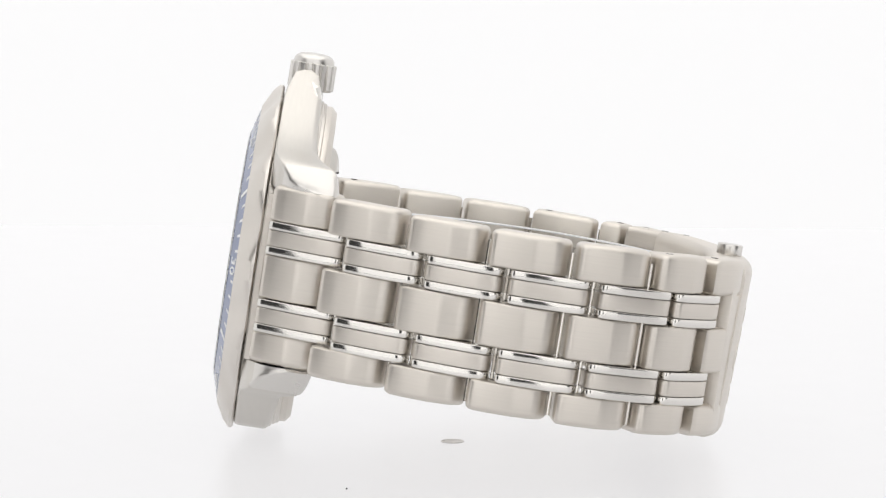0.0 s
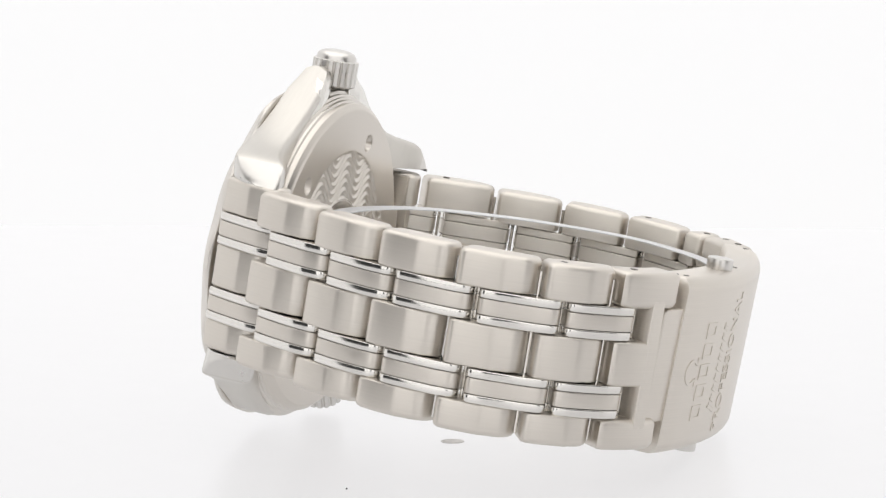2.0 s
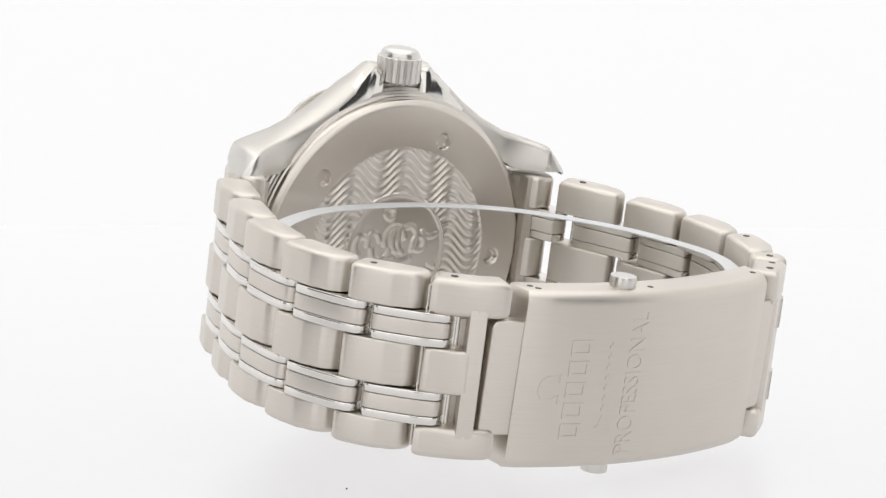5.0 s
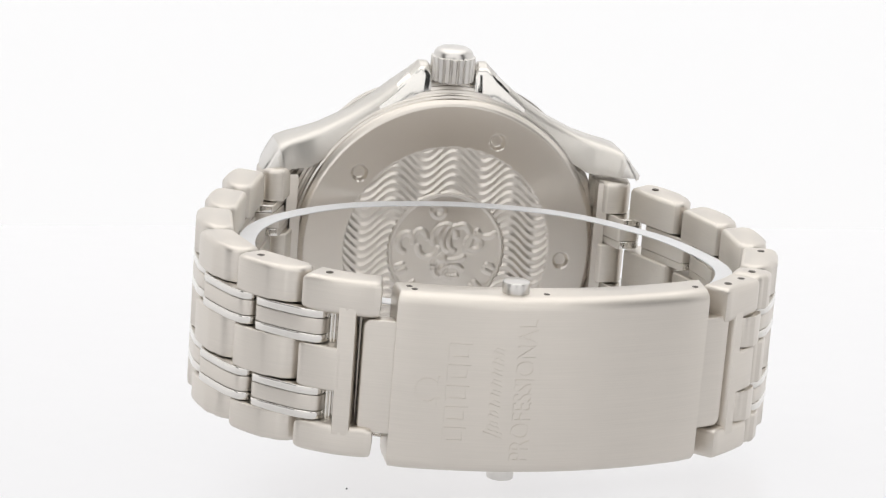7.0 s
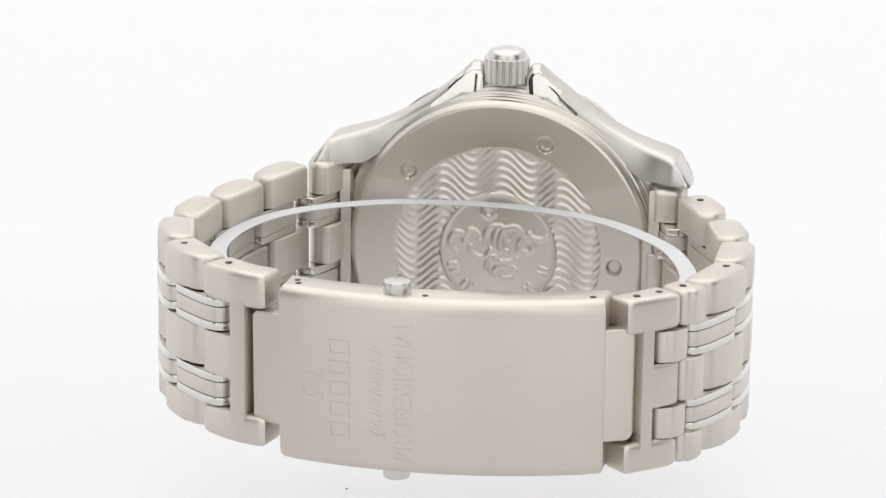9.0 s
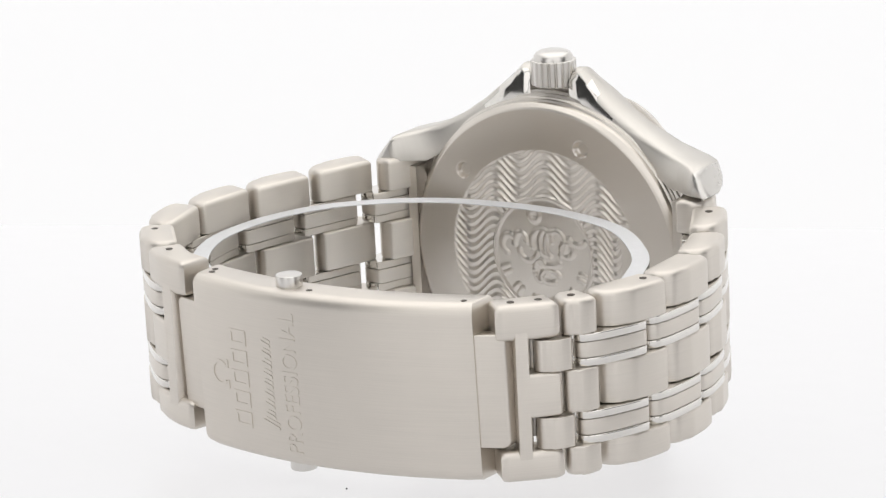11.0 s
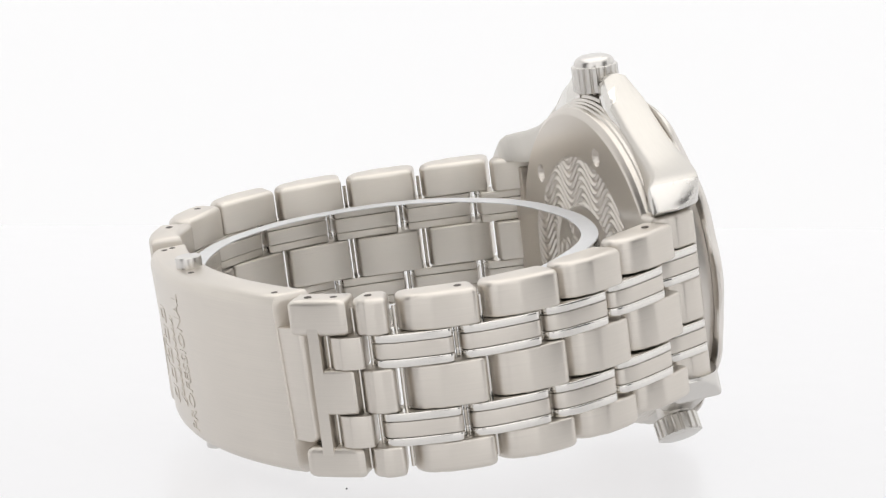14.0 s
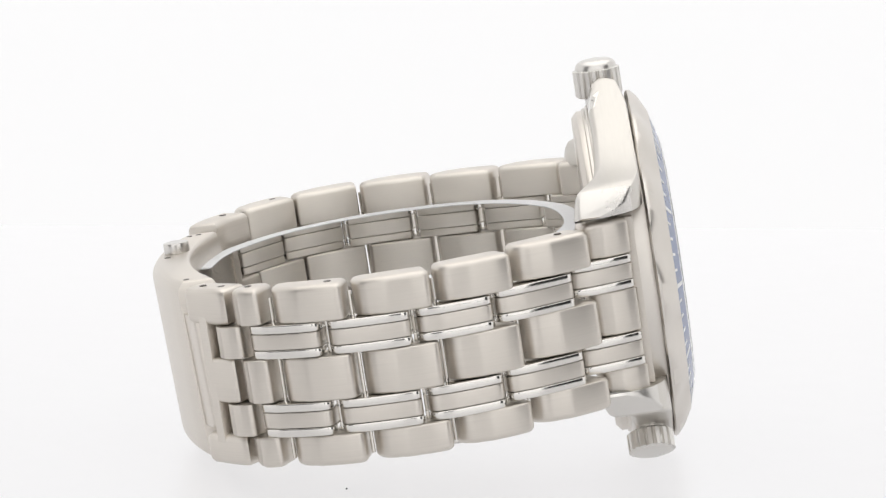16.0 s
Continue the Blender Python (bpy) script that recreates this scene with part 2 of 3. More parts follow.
def caseback_mesh():
    """Screwed back in relief: a plain rim with five key holes, a ring of waves, a medallion of plain raised strokes."""
    holes = [(14.8 * math.sin(radians(22 + 72 * k)), 14.8 * math.cos(radians(22 + 72 * k))) for k in range(5)]
    # a plain raised figure of curls and lobes: centre, radii, start and end of each arc
    strokes = []
    for cx, cy, rx, ry, a0, a1 in ((-5.0, 0.9, 1.0, 1.2, 30, 250), (-3.3, 1.0, 0.9, 1.5, 20, 180), (-2.2, 0.4, 1.3, 1.3, 180, 350), (-0.2, 1.5, 1.5, 1.7, 10, 200), (0.2, 1.6, 0.7, 1.5, 90, 270), (1.0, 1.5, 0.7, 1.5, 90, 270),
                                   (1.9, 1.6, 1.2, 1.6, -60, 120), (3.5, 1.0, 0.9, 0.9, 0, 360), (5.0, 2.6, 1.2, 0.8, 190, 330), (0.6, -0.6, 1.8, 0.7, 200, 340), (-0.6, -2.0, 0.8, 1.3, 0, 360), (0.9, -2.6, 1.3, 0.8, 20, 300), (-1.2, 4.9, 0.7, 0.6, 0, 360)):
        strokes += [(cx + rx * math.cos(radians(a0 + (a1 - a0) * i / 16)), cy + ry * math.sin(radians(a0 + (a1 - a0) * i / 16))) for i in range(17)]
    # plain bars for the writing round it
    for k in range(6):
        a = radians(112 + k * 27)
        for turn in (-0.06, 0.06):
            strokes += [((5.7 + 0.22 * j) * math.sin(a + turn), (5.7 + 0.22 * j) * math.cos(a + turn)) for j in range(4)]
    sx = np.array(strokes)

    def height(y, z, r):
        if r > 18.1:
            return -(r - 18.1) * 0.9
        if r > 13.0:
            for hy, hz in holes:
                d = math.hypot(y - hy, z - hz)
                if d < 1.0:
                    return -0.75 * min(1.0, (1.0 - d) / 0.22)
            return 0.0
        if r > 7.25:
            edge = min(1.0, (13.0 - r) / 0.2, (r - 7.25) / 0.2)
            bend = 1.15 * math.cos(2 * math.pi * (y - 0.3) / 7.3)
            w = 1 - 2 * abs(math.sin(math.pi * (z - bend) / 1.02)) ** 1.2
            return edge * (-0.11 + 0.105 * w)
        d = float(np.min(np.hypot(sx[:, 0] - y, sx[:, 1] - z)))
        rim = 0.14 * max(0.0, 1 - abs(r - 7.05) / 0.25)
        return -0.16 + rim + 0.18 * max(0.0, 1 - (d / 0.45) ** 2)

    radii = sorted(set([0.15] + [0.14 * i for i in range(2, 50)] + [7.0 + 0.09 * i for i in range(68)] + [13.2 + 0.14 * i for i in range(24)] + [16.8, 17.4, 18.0, 18.1, 18.4, 18.7, 18.8]))
    n = 540
    bm = bmesh.new()
    rings = []
    for r in radii:
        ring = []
        for k in range(n):
            a = 2 * math.pi * k / n
            y, z = r * math.sin(a), r * math.cos(a)
            ring.append(bm.verts.new((-8.4 + height(y, z, r), y, z)))
        rings.append(ring)
    rings.append([bm.verts.new((-9.9, 18.8 * math.sin(2 * math.pi * k / n), 18.8 * math.cos(2 * math.pi * k / n))) for k in range(n)])
    for p, q in zip(rings, rings[1:]):
        for k in range(n):
            bm.faces.new((p[k], p[(k + 1) % n], q[(k + 1) % n], q[k]))
    bm.faces.new(rings[0])
    return bm


def text_mesh(words, size, depth):
    curve = bpy.data.curves.new("words", "FONT")
    curve.body, curve.size, curve.extrude, curve.align_x, curve.align_y, curve.resolution_u = words, size, depth, "CENTER", "CENTER", 4
    ob = bpy.data.objects.new("words", curve)
    scene.collection.objects.link(ob)
    me = bpy.data.meshes.new_from_object(ob.evaluated_get(bpy.context.evaluated_depsgraph_get()))
    bpy.data.objects.remove(ob)
    bm = bmesh.new()
    bm.from_mesh(me)
    bpy.data.meshes.remove(me)
    return bm


def build_case():
    case = part("case", tube_case(), bezel_steel, watch, "", 20)
    for sy in (1, -1):
        for top in (True, False):
            lug = part("lug", lug_mesh(sy, top), satin, case)
            lug.data.materials.append(polished)
            lug.data.materials.append(crown_steel)
    # bezel with twelve scallops, cut deepest at the front edge
    def scallop(i, a):
        k = (0, 0, 0.2, 0.55, 1.1, 0.3, 0, 0)[i]
        return -k * (0.5 - 0.5 * math.cos(12 * a)) ** 1.5
    bm = bmesh.new()
    revolve(bm, [(-14.95, 15.0), (-14.95, 20.2), (-15.15, 20.5), (-15.5, 20.5), (-16.25, 19.7), (-17.25, 17.75), (-16.9, 17.2), (-16.2, 15.0)], 288, scallop, True)
    part("bezel", bm, bezel_steel, watch, "scalloped steel bezel", 45)
    bm = bmesh.new()
    revolve(bm, [(-16.5, 15.2), (-17.2, 17.5), (-17.98, 14.9), (-17.3, 14.7)], 128, None, True)
    insert = part("bezel_insert", bm, blue, watch, "blue enamel bezel insert with white minute scale")
    for k in range(60):
        a = 2 * math.pi * k / 60
        if k % 10 == 0 and k:
            bm = text_mesh(str(k), 2.2, 0.03)
            bmesh.ops.rotate(bm, verts=bm.verts, cent=(0, 0, 0), matrix=Euler((radians(90), 0, radians(-90))).to_matrix())
            bmesh.ops.translate(bm, vec=(0, 0, 16.2), verts=bm.verts)
            for v in bm.verts:
                v.co.x += -17.22 - (17.5 - v.co.z) * 0.3
            bmesh.ops.rotate(bm, verts=bm.verts, cent=(0, 0, 0), matrix=Matrix.Rotation(-(math.pi / 2 - a), 3, "X"))
            part("numeral", bm, white_print, insert, "", 0)
        else:
            bm = bmesh.new()
            ln, w = (2.0, 0.45) if k % 5 == 0 else (0.9, 0.3)
            prism(bm, [(-w / 2, 17.3 - ln), (w / 2, 17.3 - ln), (w / 2, 17.3), (-w / 2, 17.3)], -17.80, -17.55, 0)
            for v in bm.verts:
                r = v.co.z
                v.co.x = -17.2 - (17.5 - r) * 0.3 - (0.04 if v.co.x < -17.7 else -0.05)
            bmesh.ops.rotate(bm, verts=bm.verts, cent=(0, 0, 0), matrix=Matrix.Rotation(-(math.pi / 2 - a), 3, "X"))
            part("minute_mark", bm, white_print, insert, "", 0)
    bm = bmesh.new()
    revolve(bm, [(-16.2, 0.05), (-16.2, 14.8), (-15.6, 14.8), (-15.6, 0.05)], 64)
    dial = part("dial", bm, blue, watch, "dark blue dial")
    bm = bmesh.new()
    revolve(bm, [(-17.1, 0.05), (-17.1, 14.6), (-18.1, 14.6), (-18.22, 14.2), (-18.22, 0.05)], 96)
    part("crystal", bm, sapphire, watch, "clear sapphire crystal").visible_shadow = False
    part("caseback", caseback_mesh(), back_steel, watch, "steel caseback with engraved waves and medallion", 50)
    bm = bmesh.new()
    knurled(bm, (-12.0, 0, 20.4), (0, 0, 1), 2.75, 3.2, 20, 1.2)
    part("crown", bm, crown_steel, watch, "knurled polished steel crown", 35)
    for sy in (1, -1):
        bm = bmesh.new()
        cylinder(bm, (-8.6, sy * 20.4, 6.6), (0, 0, 1), 0.4, 2.6, 12)
        part("spring_bar", bm, gold_pin, watch, "gold-toned spring bar")
    bm = bmesh.new()
    out = (0, 0.5, -0.866)
    cylinder(bm, (-12.0, 10.4, -15.4), out, 1.9, 3.2)
    knurled(bm, (-12.0, 11.5, -17.3), out, 2.7, 2.3, 18, 0.3)
    part("helium_valve", bm, crown_steel, watch, "small knurled steel helium valve")


# ---- bracelet ----
SIX = smooth_path([(-14, -21.5), (-7, -25), (2.1, -28.3), (5, -29.3), (13.5, -31.6), (20, -32), (26, -31), (30, -29.2), (33.5, -26.5), (36.5, -23), (39, -19), (40.3, -14), (41.5, -7)])
TWELVE = smooth_path([(-14, 21.5), (-8.7, 24), (-0.5, 28.8), (7.6, 32.0), (13, 32.7), (18, 32.7), (23, 31.6), (26.4, 30.2), (31, 27.5), (34.4, 24.5), (37.2, 21.4), (39.8, 14)])
THICK = 4.2
SWELL = 1.6
COLUMNS = {"outer": (8.3, 4.15), "mid": (4.38, 3.65), "centre": (0.0, 5.0)}   # middle height, width across
meshes = {}


def bar(key, length, width, mat, thick=THICK, crown=0.6, rim=0.12, drop=3.0, taper=0.5, rim_top=None):
    """A bracelet piece: x towards the clasp, y outwards with its outer face at y = 0, z across; the clasp end curves down."""
    k = (key, round(length, 2), round(width, 2), round(thick, 2), rim, rim_top)
    if k not in meshes:
        drop = min(drop, length * 0.3)

        def outline(d):
            h = length / 2 - d
            low = -thick + d
            q = h - taper
            pts = [(-q + 0.25, low), (q - 0.25, low), (q, low + 0.25)]
            e = max(0.3, drop - d * 0.5)
            pts += [(h - e + e * math.cos(a), -crown * 0.6 - d - e + e * math.sin(a)) for a in (radians(18 * i) for i in range(6))]
            for i in range(1, 7):
                x = h - e - (2 * h - e - 0.85) * i / 7
                pts.append((x, -crown * (0.6 if x > 0 else 0.4) * (x / h) ** 2 - d))
            g = min(0.8, length * 0.12)
            pts += [(-h + g - g * math.sin(a), -crown * 0.4 - d - g + g * math.cos(a)) for a in (radians(22.5 * i) for i in range(5))] + [(-q, low + 0.25)]
            return pts
        bm = bmesh.new()
        rounded_prism(bm, outline, -width / 2, width / 2, rim, 4, rim_top)
        bm.normal_update()
        for f in bm.faces:
            if f.calc_center_median().y < -thick + 0.3:
                f.material_index = 1
        meshes[k] = mesh_of(key, bm, mat, 50)
        meshes[k].materials.append(inner_lightened)
    return meshes[k]


def swell(side, s):
    """How far the faces stand out from the band's line; less beside the clasp."""
    return SWELL - 0.8 * min(1.0, max(0.0, (s - 44) / 12)) if side < 0 else SWELL


def droop(x, y):
    return (-0.5 - 0.5 * min(1.0, max(0.0, (x + 10) / 15))) - 0.021 * y


def frame_at(path, side, s0, s1, z, lift=0.0):
    a, b = on_path(path, s0), on_path(path, s1)
    mid = on_path(path, (s0 + s1) / 2)
    d = (b - a).normalized()
    out = Vector((d.y, -d.x)) if side < 0 else Vector((-d.y, d.x))
    c = (a + b) / 2 * 0.4 + mid * 0.6 + out * lift
    m = Matrix.Identity(4)
    zz = 1 if side > 0 else -1
    m.col[0] = (d.x, d.y, 0, 0)
    m.col[1] = (out.x, out.y, 0, 0)
    m.col[2] = (0, 0, zz, 0)
    m.translation = Vector((c.x, c.y, z + droop(c.x, c.y))) * MM
    return m


def row_of_columns(path, side, s0, s1, kinds=("outer", "centre"), gap=0.62, lift=None, tilt=-1.6):
    lift = swell(side, (s0 + s1) / 2) if lift is None else lift
    for kind in kinds:
        zc, width = COLUMNS[kind]
        for z in ((zc,) if zc == 0 else (zc, -zc)):
            if z < 0:
                z, width = z + 0.32, width - 0.6
            part_mesh({"outer": "outer_link", "centre": "center_link"}[kind], bar(kind + "_link", s1 - s0 - gap, width - 0.12, brushed, rim=0.65 if z * side < 0 else 0.26, rim_top=0.65 if z * side > 0 else 0.26), watch, frame_at(path, side, s0, s1, z, lift) @ pose(0, 0, 0, 0, 0, tilt))


def mid_piece(path, side, s0, s1, gap=0.55, shiny=True, lift=None, tilt=-1.6):
    lift = swell(side, (s0 + s1) / 2) - 0.1 if lift is None else lift
    zc = COLUMNS["mid"][0]
    for z in (zc, -zc):
        m = frame_at(path, side, s0, s1, z, lift) @ pose(0, 0, 0, 0, 0, tilt)
        ob = part_mesh("inner_link", bar("inner_link" if shiny else "plain_inner_link", s1 - s0 - gap, 1.74 if shiny else 3.55, brushed, 3.8, 0.5, 0.1, 1.4), watch, m)
        if shiny:
            for dz in (1.395, -1.395):
                part_mesh("polished_strip", bar("polished_strip", s1 - s0 - gap, 0.93, polished, 3.75, 0.5, 0.13, 1.4), ob, pose(0, 0.00004, dz * MM), "polished steel edge strip")


def pins(path, side, places):
    for s in places:
        m = frame_at(path, side, s - 0.5, s + 0.5, 0, swell(side, s) - THICK / 2)
        if "pin" not in meshes:
            bm = bmesh.new()
            cylinder(bm, (0, 0, -9.0), (0, 0, 1), 0.22, 18.0, 10)
            meshes["pin"] = mesh_of("link_pin", bm, polished)
        part_mesh("link_pin", meshes["pin"], watch, m)


def holes(path, side, places):
    for s in places:
        for z in (10.03, -9.41):
            m = frame_at(path, side, s - 0.5, s + 0.5, z, swell(side, s) - THICK / 2)
            if "hole" not in meshes:
                bm = bmesh.new()
                # flush dark disc instead of a bored hole's shade
                cylinder(bm, (0, 0, -0.3), (0, 0, 1), 0.42, 0.6, 16)
                meshes["hole"] = mesh_of("pin_hole_shade", bm, hole_shade)
            part_mesh("pin_hole_shade", meshes["hole"], watch, m)


def end_body(path, side, prong0, body0, body1, slot1):
    """The link at the clasp: outer and middle prongs on one body, slotted for the clasp's tongue."""
    bm = bmesh.new()

    def block(s0, s1, z0, z1, rim=0.4):
        n = max(3, int((s1 - s0) / 0.8))
        c = on_path(path, (s0 + s1) / 2)
        dz = droop(c.x, c.y)

        def outline(d):
            outer, inner = [], []
            steps = [0.0, 0.06] + [i / n for i in range(1, n)] + [0.94, 1.0]
            for i, k in enumerate(steps):
                s = s0 + d + (s1 - s0 - 2 * d) * k
                p, q = on_path(path, s), on_path(path, s + 0.05)
                t = (q - p).normalized()
                o = Vector((t.y, -t.x)) if side < 0 else Vector((-t.y, t.x))
                round_in = 0.2 if k in (0.0, 1.0) else 0.0
                lift = (0.75 if side < 0 else SWELL - 0.3) - (0.35 if side < 0 else 0.5) * min(1.0, max(0.0, (s - prong0) / (body1 - prong0)))
                outer.append(tuple(p + o * (lift - d - round_in)))
                inner.append(tuple(p + o * (swell(side, s) - THICK + d)))
            return outer + inner[::-1]
        rounded_prism(bm, outline, z0 + dz, z1 + dz, rim)
    block(prong0, body1, 6.2, 10.3, 0.75)
    block(prong0, body0 + 0.8, -2.5, 2.5)
    block(prong0, body1, -9.7, -6.2, 0.75)
    block(body0, slot1, -7.2, 7.2, 0.06)
    part("end_link", bm, brushed, watch, "brushed end link beside the clasp")


def end_piece(sy):
    """The solid plate between the lugs, against the case."""
    bm = bmesh.new()

    def outline(d):
        return [(-14.0 + d, sy * (18.6 + d)), (-8.2 - d, sy * (18.6 + d)), (-8.2 - d, sy * (19.9 - d)), (-14.0 + d, sy * (19.9 - d))]
    rounded_prism(bm, outline, -9.9, 9.1, 0.25, 2)
    part("end_piece", bm, brushed, watch, "brushed end piece between the lugs")


def build_bracelet():
    end_piece(1)
    end_piece(-1)
    six_outer = [8.2, 17.5, 26.8, 36.2, 45.6, 54.7]
    six_mid = [10.5, 20.1, 29.4, 39.0, 48.6, 57.9]
    twelve_outer = [5.9, 15.6, 24.6, 33.8, 43.3]
    twelve_mid = [8.6, 18.4, 27.3, 36.9, 46.3]
    for path, side, outer, mid in ((SIX, -1, six_outer, six_mid), (TWELVE, 1, twelve_outer, twelve_mid)):
        row_of_columns(path, side, 0.3, outer[0] + 0.2, lift=-0.15, gap=0.2, tilt=-6.0)
        mid_piece(path, side, 0.3, mid[0], lift=0.0, tilt=-5.0)
        for a, b in zip(outer, outer[1:]):
            row_of_columns(path, side, a, b)
        for a, b in zip(mid, mid[1:]):
            mid_piece(path, side, a, b)
        pins(path, side, [s - 0.05 for s in outer[1:] + mid])
    row_of_columns(TWELVE, 1, 43.4, 47.9)
    mid_piece(TWELVE, 1, 46.4, 51.0, shiny=False)
    pins(TWELVE, 1, [47.9, 51.2])
    pins(SIX, -1, [58.3])
    holes(SIX, -1, [38.6, 48.0, 57.2, 61.4])
    holes(TWELVE, 1, [9.0, 36.0, 45.9, 49.8, 52.9])
    end_body(SIX, -1, 54.95, 59.3, 63.7, 61.3)
    end_body(TWELVE, 1, 48.1, 51.4, 54.9, 52.9)


def clasp_x(y):
    return 42.58 - (0.0099 if y > -1.3 else 0.0090) * (y + 1.3) ** 2


def lean_in(bm):
    """The clasp leans inwards towards its lower edge."""
    for v in bm.verts:
        v.co.x -= 0.032 * (8 - v.co.z)
    return bm


def curved_plate(y0, y1, z0, z1, lift, thick, edge, n=22):
    def outline(d):
        ys = [y0 + d * 0.4 + (y1 - y0 - 0.8 * d) * i / n for i in range(n + 1)]
        return [(clasp_x(y) + lift - d - (0.25 if i in (0, n) else 0), y) for i, y in enumerate(ys)] + [(clasp_x(y) + lift - thick + d * 0.3, y) for y in reversed(ys)]
    bm = bmesh.new()
    rounded_prism(bm, outline, z0, z1, edge, 6)
    return lean_in(bm)


def rounded_tab(y0, y1, z0, z1, lift, thick, corner):
    """A short plate that follows the clasp's curve, with rounded corners."""
    def outline(d):
        pts = []
        for cy, cz, start in ((y1 - corner, z1 - corner, 0), (y0 + corner, z1 - corner, 90), (y0 + corner, z0 + corner, 180), (y1 - corner, z0 + corner, 270)):
            pts += [(cy + (corner - d) * math.cos(radians(start + 15 * i)), cz + (corner - d) * math.sin(radians(start + 15 * i))) for i in range(7)]
        return pts
    bm = bmesh.new()
    rounded_prism(bm, outline, -thick, 0, 0.2, 4)
    for v in bm.verts:
        y, z, h = v.co
        v.co = (clasp_x(y) + lift + h, y, z)
    return lean_in(bm)


def build_clasp():
    dz = -0.95
    clasp = part("clasp", curved_plate(-13.9, 21.6, -10.4 + dz, 9.95 + dz, 0, 4.8, 1.5), brushed, watch, "folding steel clasp with engraved lettering")
    for y0, y1 in ((-17.25, -13.0), (20.8, 24.5)):
        part("tongue", rounded_tab(y0, y1, -6.45 + dz, 6.5 + dz, -0.45, 1.9, 0.9), brushed, clasp)
    # added backing plates; their depth sets how dark the slots look
    for y0, y1, sunk in ((-19.5, -12.0, 2.8), (20.0, 27.0, 3.6)):
        part("slot_backing", curved_plate(y0, y1, -6.0 + dz, 6.0 + dz, -sunk, 0.9, 0.2, 6), brushed, clasp, "backing plate added behind the clasp's slots")
    for z, d in ((9.7, 1), (-10.0, -1)):
        bm = bmesh.new()
        cylinder(bm, (39.8 if d > 0 else 39.2, -0.9, z + dz), (0, 0, d), 1.5, 1.5, 28)
        bevel(bm, 0.15, 2, 50)
        part("push_button", bm, crown_steel, clasp, "polished round push button")
    # dark discs painted as the shade in the clasp's side holes
    for y in (-12.0, -12.4, 2.4, 20.0):
        bm = bmesh.new()
        cylinder(bm, (clasp_x(y) - (1.9 if y != -12.4 else 2.9), y, 9.80 + dz), (0, 0, 1), 0.36, 0.18, 14)
        part("clasp_hole_shade", bm, hole_shade, clasp)
    # engraving: a readable word, and plain strokes for the mark, the maker's name and the script line
    def stamp(bm, y, z):
        bmesh.ops.rotate(bm, verts=bm.verts, cent=(0, 0, 0), matrix=Matrix(((0, 0, 1), (0, -1, 0), (1, 0, 0))).to_3x3())
        bmesh.ops.translate(bm, vec=(0, y, z), verts=bm.verts)
        for v in bm.verts:
            v.co.x += clasp_x(v.co.y)
        lean_in(bm)
        part("engraving", bm, brushed, clasp, "", 0)
    bm = text_mesh("PROFESSIONAL", 2.42, 0.08)
    bmesh.ops.scale(bm, vec=(1, 1.25, 1), verts=bm.verts)
    stamp(bm, 0.5, -1.6)
    for i in range(5):                    # five plain hollow blocks
        bm = bmesh.new()
        u = -5.6 + i * 2.4
        for x0, x1, v0, v1 in ((u, u + 0.38, -1.25, 1.25), (u + 1.4, u + 1.78, -1.25, 1.25), (u + 0.38, u + 1.4, -1.25, -0.87), (u + 0.38, u + 1.4, 0.87, 1.25)):
            prism(bm, [(x0, v0), (x1, v0), (x1, v1), (x0, v1)], -0.085, 0.085)
        stamp(bm, -6.9, -2.1)
    for i in range(9):                    # a line of plain slanted strokes
        bm = bmesh.new()
        u, h = -5.2 + i * 1.2, (1.1 if i == 0 else 0.6)
        prism(bm, [(u, -h), (u + 0.32, -h), (u + 0.32 + h * 0.7, h), (u + h * 0.7, h)], -0.085, 0.085)
        prism(bm, [(u + 0.5, -h), (u + 0.82, -h), (u + 0.82 + h * 0.5, h * 0.6), (u + 0.5 + h * 0.5, h * 0.6)], -0.06, 0.06)
        stamp(bm, -2.7, -2.1)
    bm = bmesh.new()
    n = 26
    ring = [radians(-50 + 280 * i / n) for i in range(n + 1)]
    prism(bm, [(1.5 * math.cos(a), 1.4 * math.sin(a)) for a in ring] + [(1.15 * math.cos(a), 1.05 * math.sin(a)) for a in reversed(ring)], -0.085, 0.085)
    for sx in (-1, 1):
        prism(bm, [(sx * 0.7, -1.35), (sx * 1.7, -1.35), (sx * 1.7, -1.05), (sx * 0.7, -1.05)], -0.085, 0.085)
    stamp(bm, -10.1, -1.9)


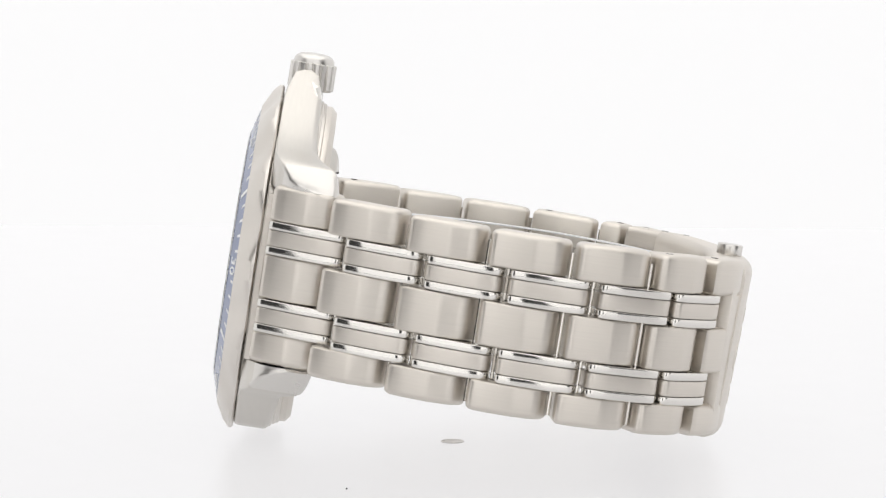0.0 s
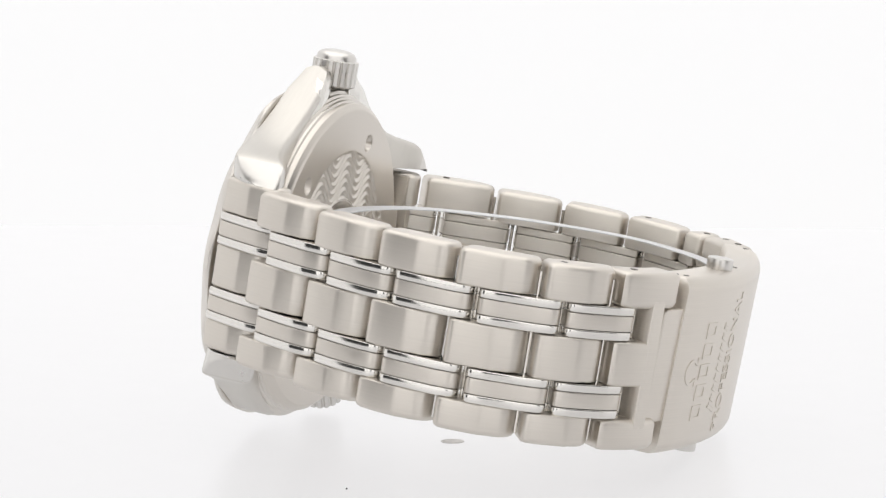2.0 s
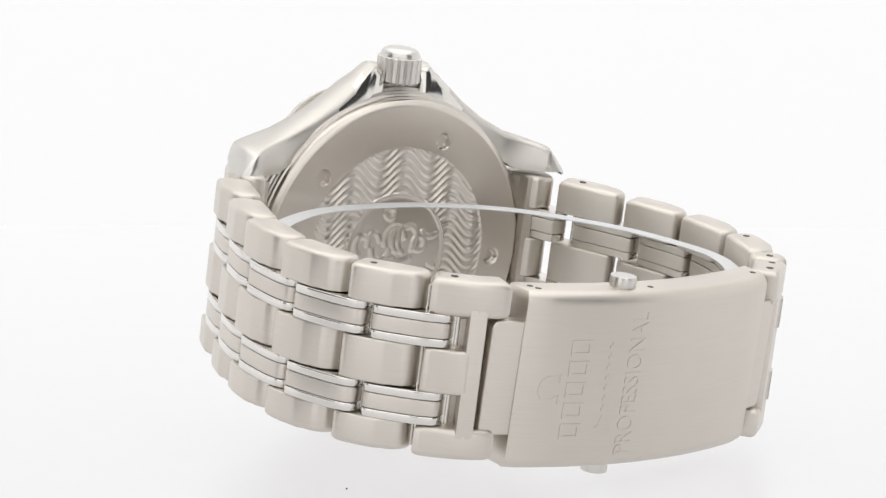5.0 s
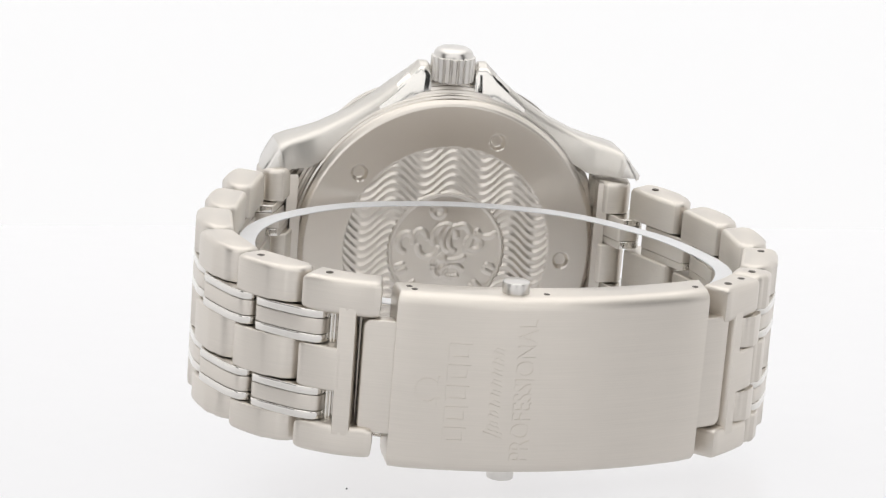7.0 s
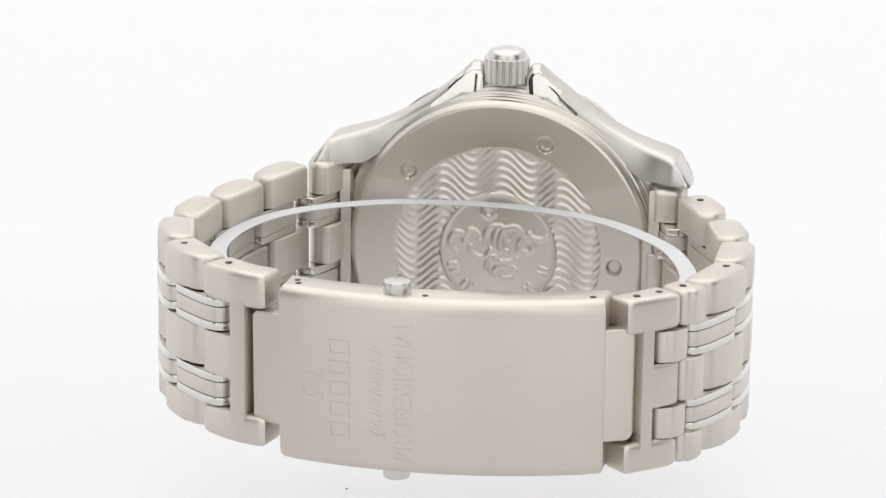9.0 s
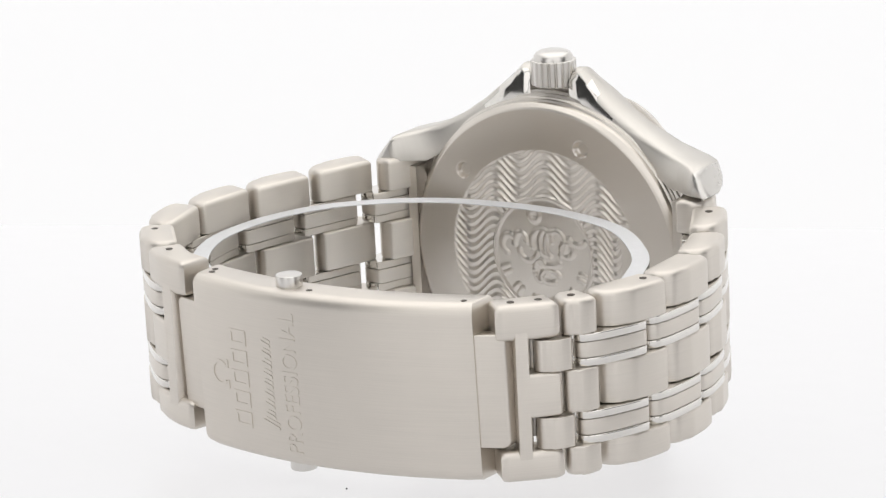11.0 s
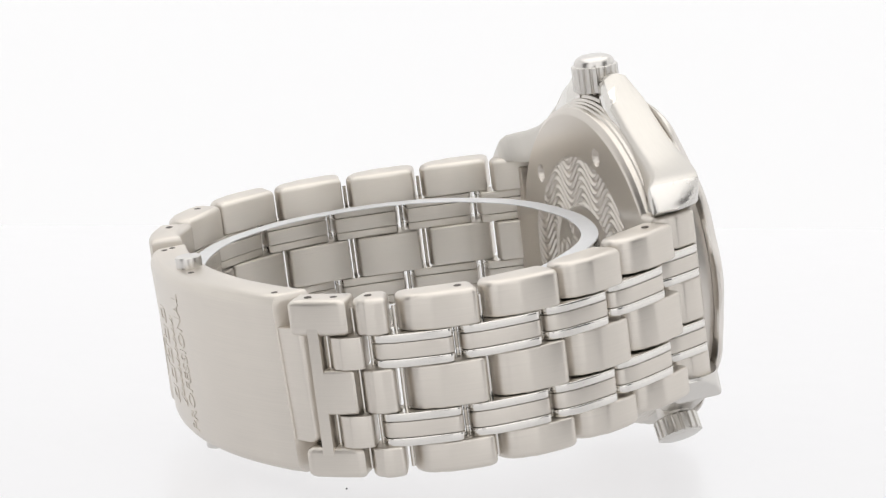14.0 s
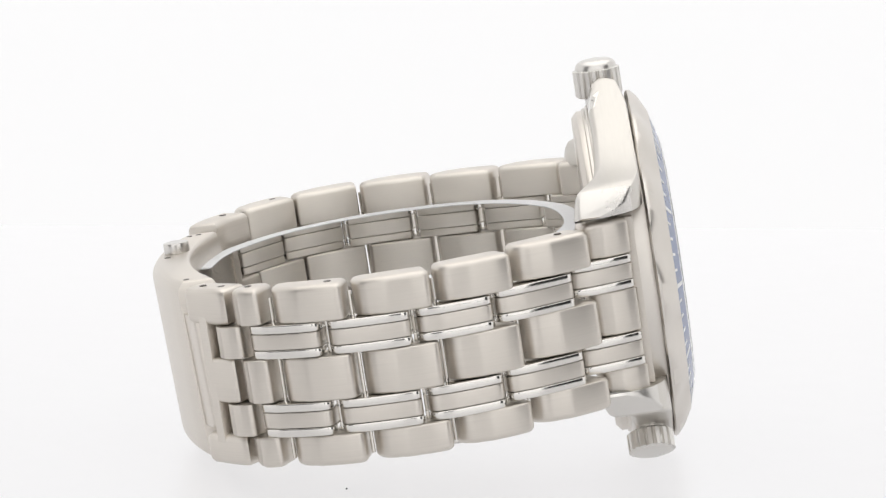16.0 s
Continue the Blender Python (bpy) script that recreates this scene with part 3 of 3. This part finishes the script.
build_case()
for piece in watch.children:           # the head sits a little askew on the band
    piece.matrix_basis = pose(-0.012, 0, 0, 0, 0, 2.0) @ pose(0.012, 0, 0)
build_bracelet()
build_clasp()

# ---- the clear cuff that holds the band open ----
cuff = new("display_cuff")
tagged(cuff, "clear bent acrylic cuff inside the watch band, short of the table", "watch stand")


def build_cuff():
    path = smooth_path([(37.4, -3), (36.4, -11), (33.5, -17.5), (28.5, -23.2), (20, -27.0), (10, -26.6), (2, -22.5), (-4.2, -14.1), (-6.5, -5), (-6.5, 4), (-3.5, 13.5), (3, 20.8), (9.5, 25), (19.4, 27.6), (28.5, 23.9), (33.5, 18.5), (36.4, 11), (37.4, 2)])
    total = path[-1][0]
    n = 90
    outer, inner = [], []
    for i in range(n + 1):
        s = total * i / n
        p, q = on_path(path, max(0, s - 0.1)), on_path(path, s + 0.1)
        d = (q - p).normalized()
        o = Vector((d.y, -d.x))
        outer.append(tuple(on_path(path, s) + o * 1.0))
        inner.append(tuple(on_path(path, s) - o * 1.0))
    bm = bmesh.new()
    # bottom cut short so the links hide its lower edge from the camera
    prism(bm, outer + inner[::-1], -9.0, 6.2)
    part("band", bm, acrylic, cuff, "", 40).visible_shadow = False
    bm = bmesh.new()
    prism(bm, outer + inner[::-1], 6.204, 6.32)
    part("upper_edge", bm, acrylic_edge, cuff, "pale frosted upper edge", 40)


build_cuff()

# ---- marks on the table ----
bm = bmesh.new()
cylinder(bm, (0, 0, 0), (0, 0, 1), 1.4, 0.1, 24)
bevel(bm, 0.04, 2, 40)
tagged(new("pivot_mark", mesh_of("pivot_mark", bm, grey_mark)), "small grey round pivot on the white table", "pivot").location = (0, 0, -0.00045)
bm = bmesh.new()
bmesh.ops.create_icosphere(bm, subdivisions=1, radius=0.12)
tagged(new("dust_speck", mesh_of("dust_speck", bm, speck_black)), "tiny dark speck of dust on the table", "dust").location = (-0.0116, -0.029, -0.00038)


def motions():
    rows = []
    for i in range(33):
        t = i * 0.5
        rows.append((t, pose(0, 0, 0, 0, 0, TURN * t) @ BASE))
    walk(watch, rows)
    walk(cuff, rows)


motions()
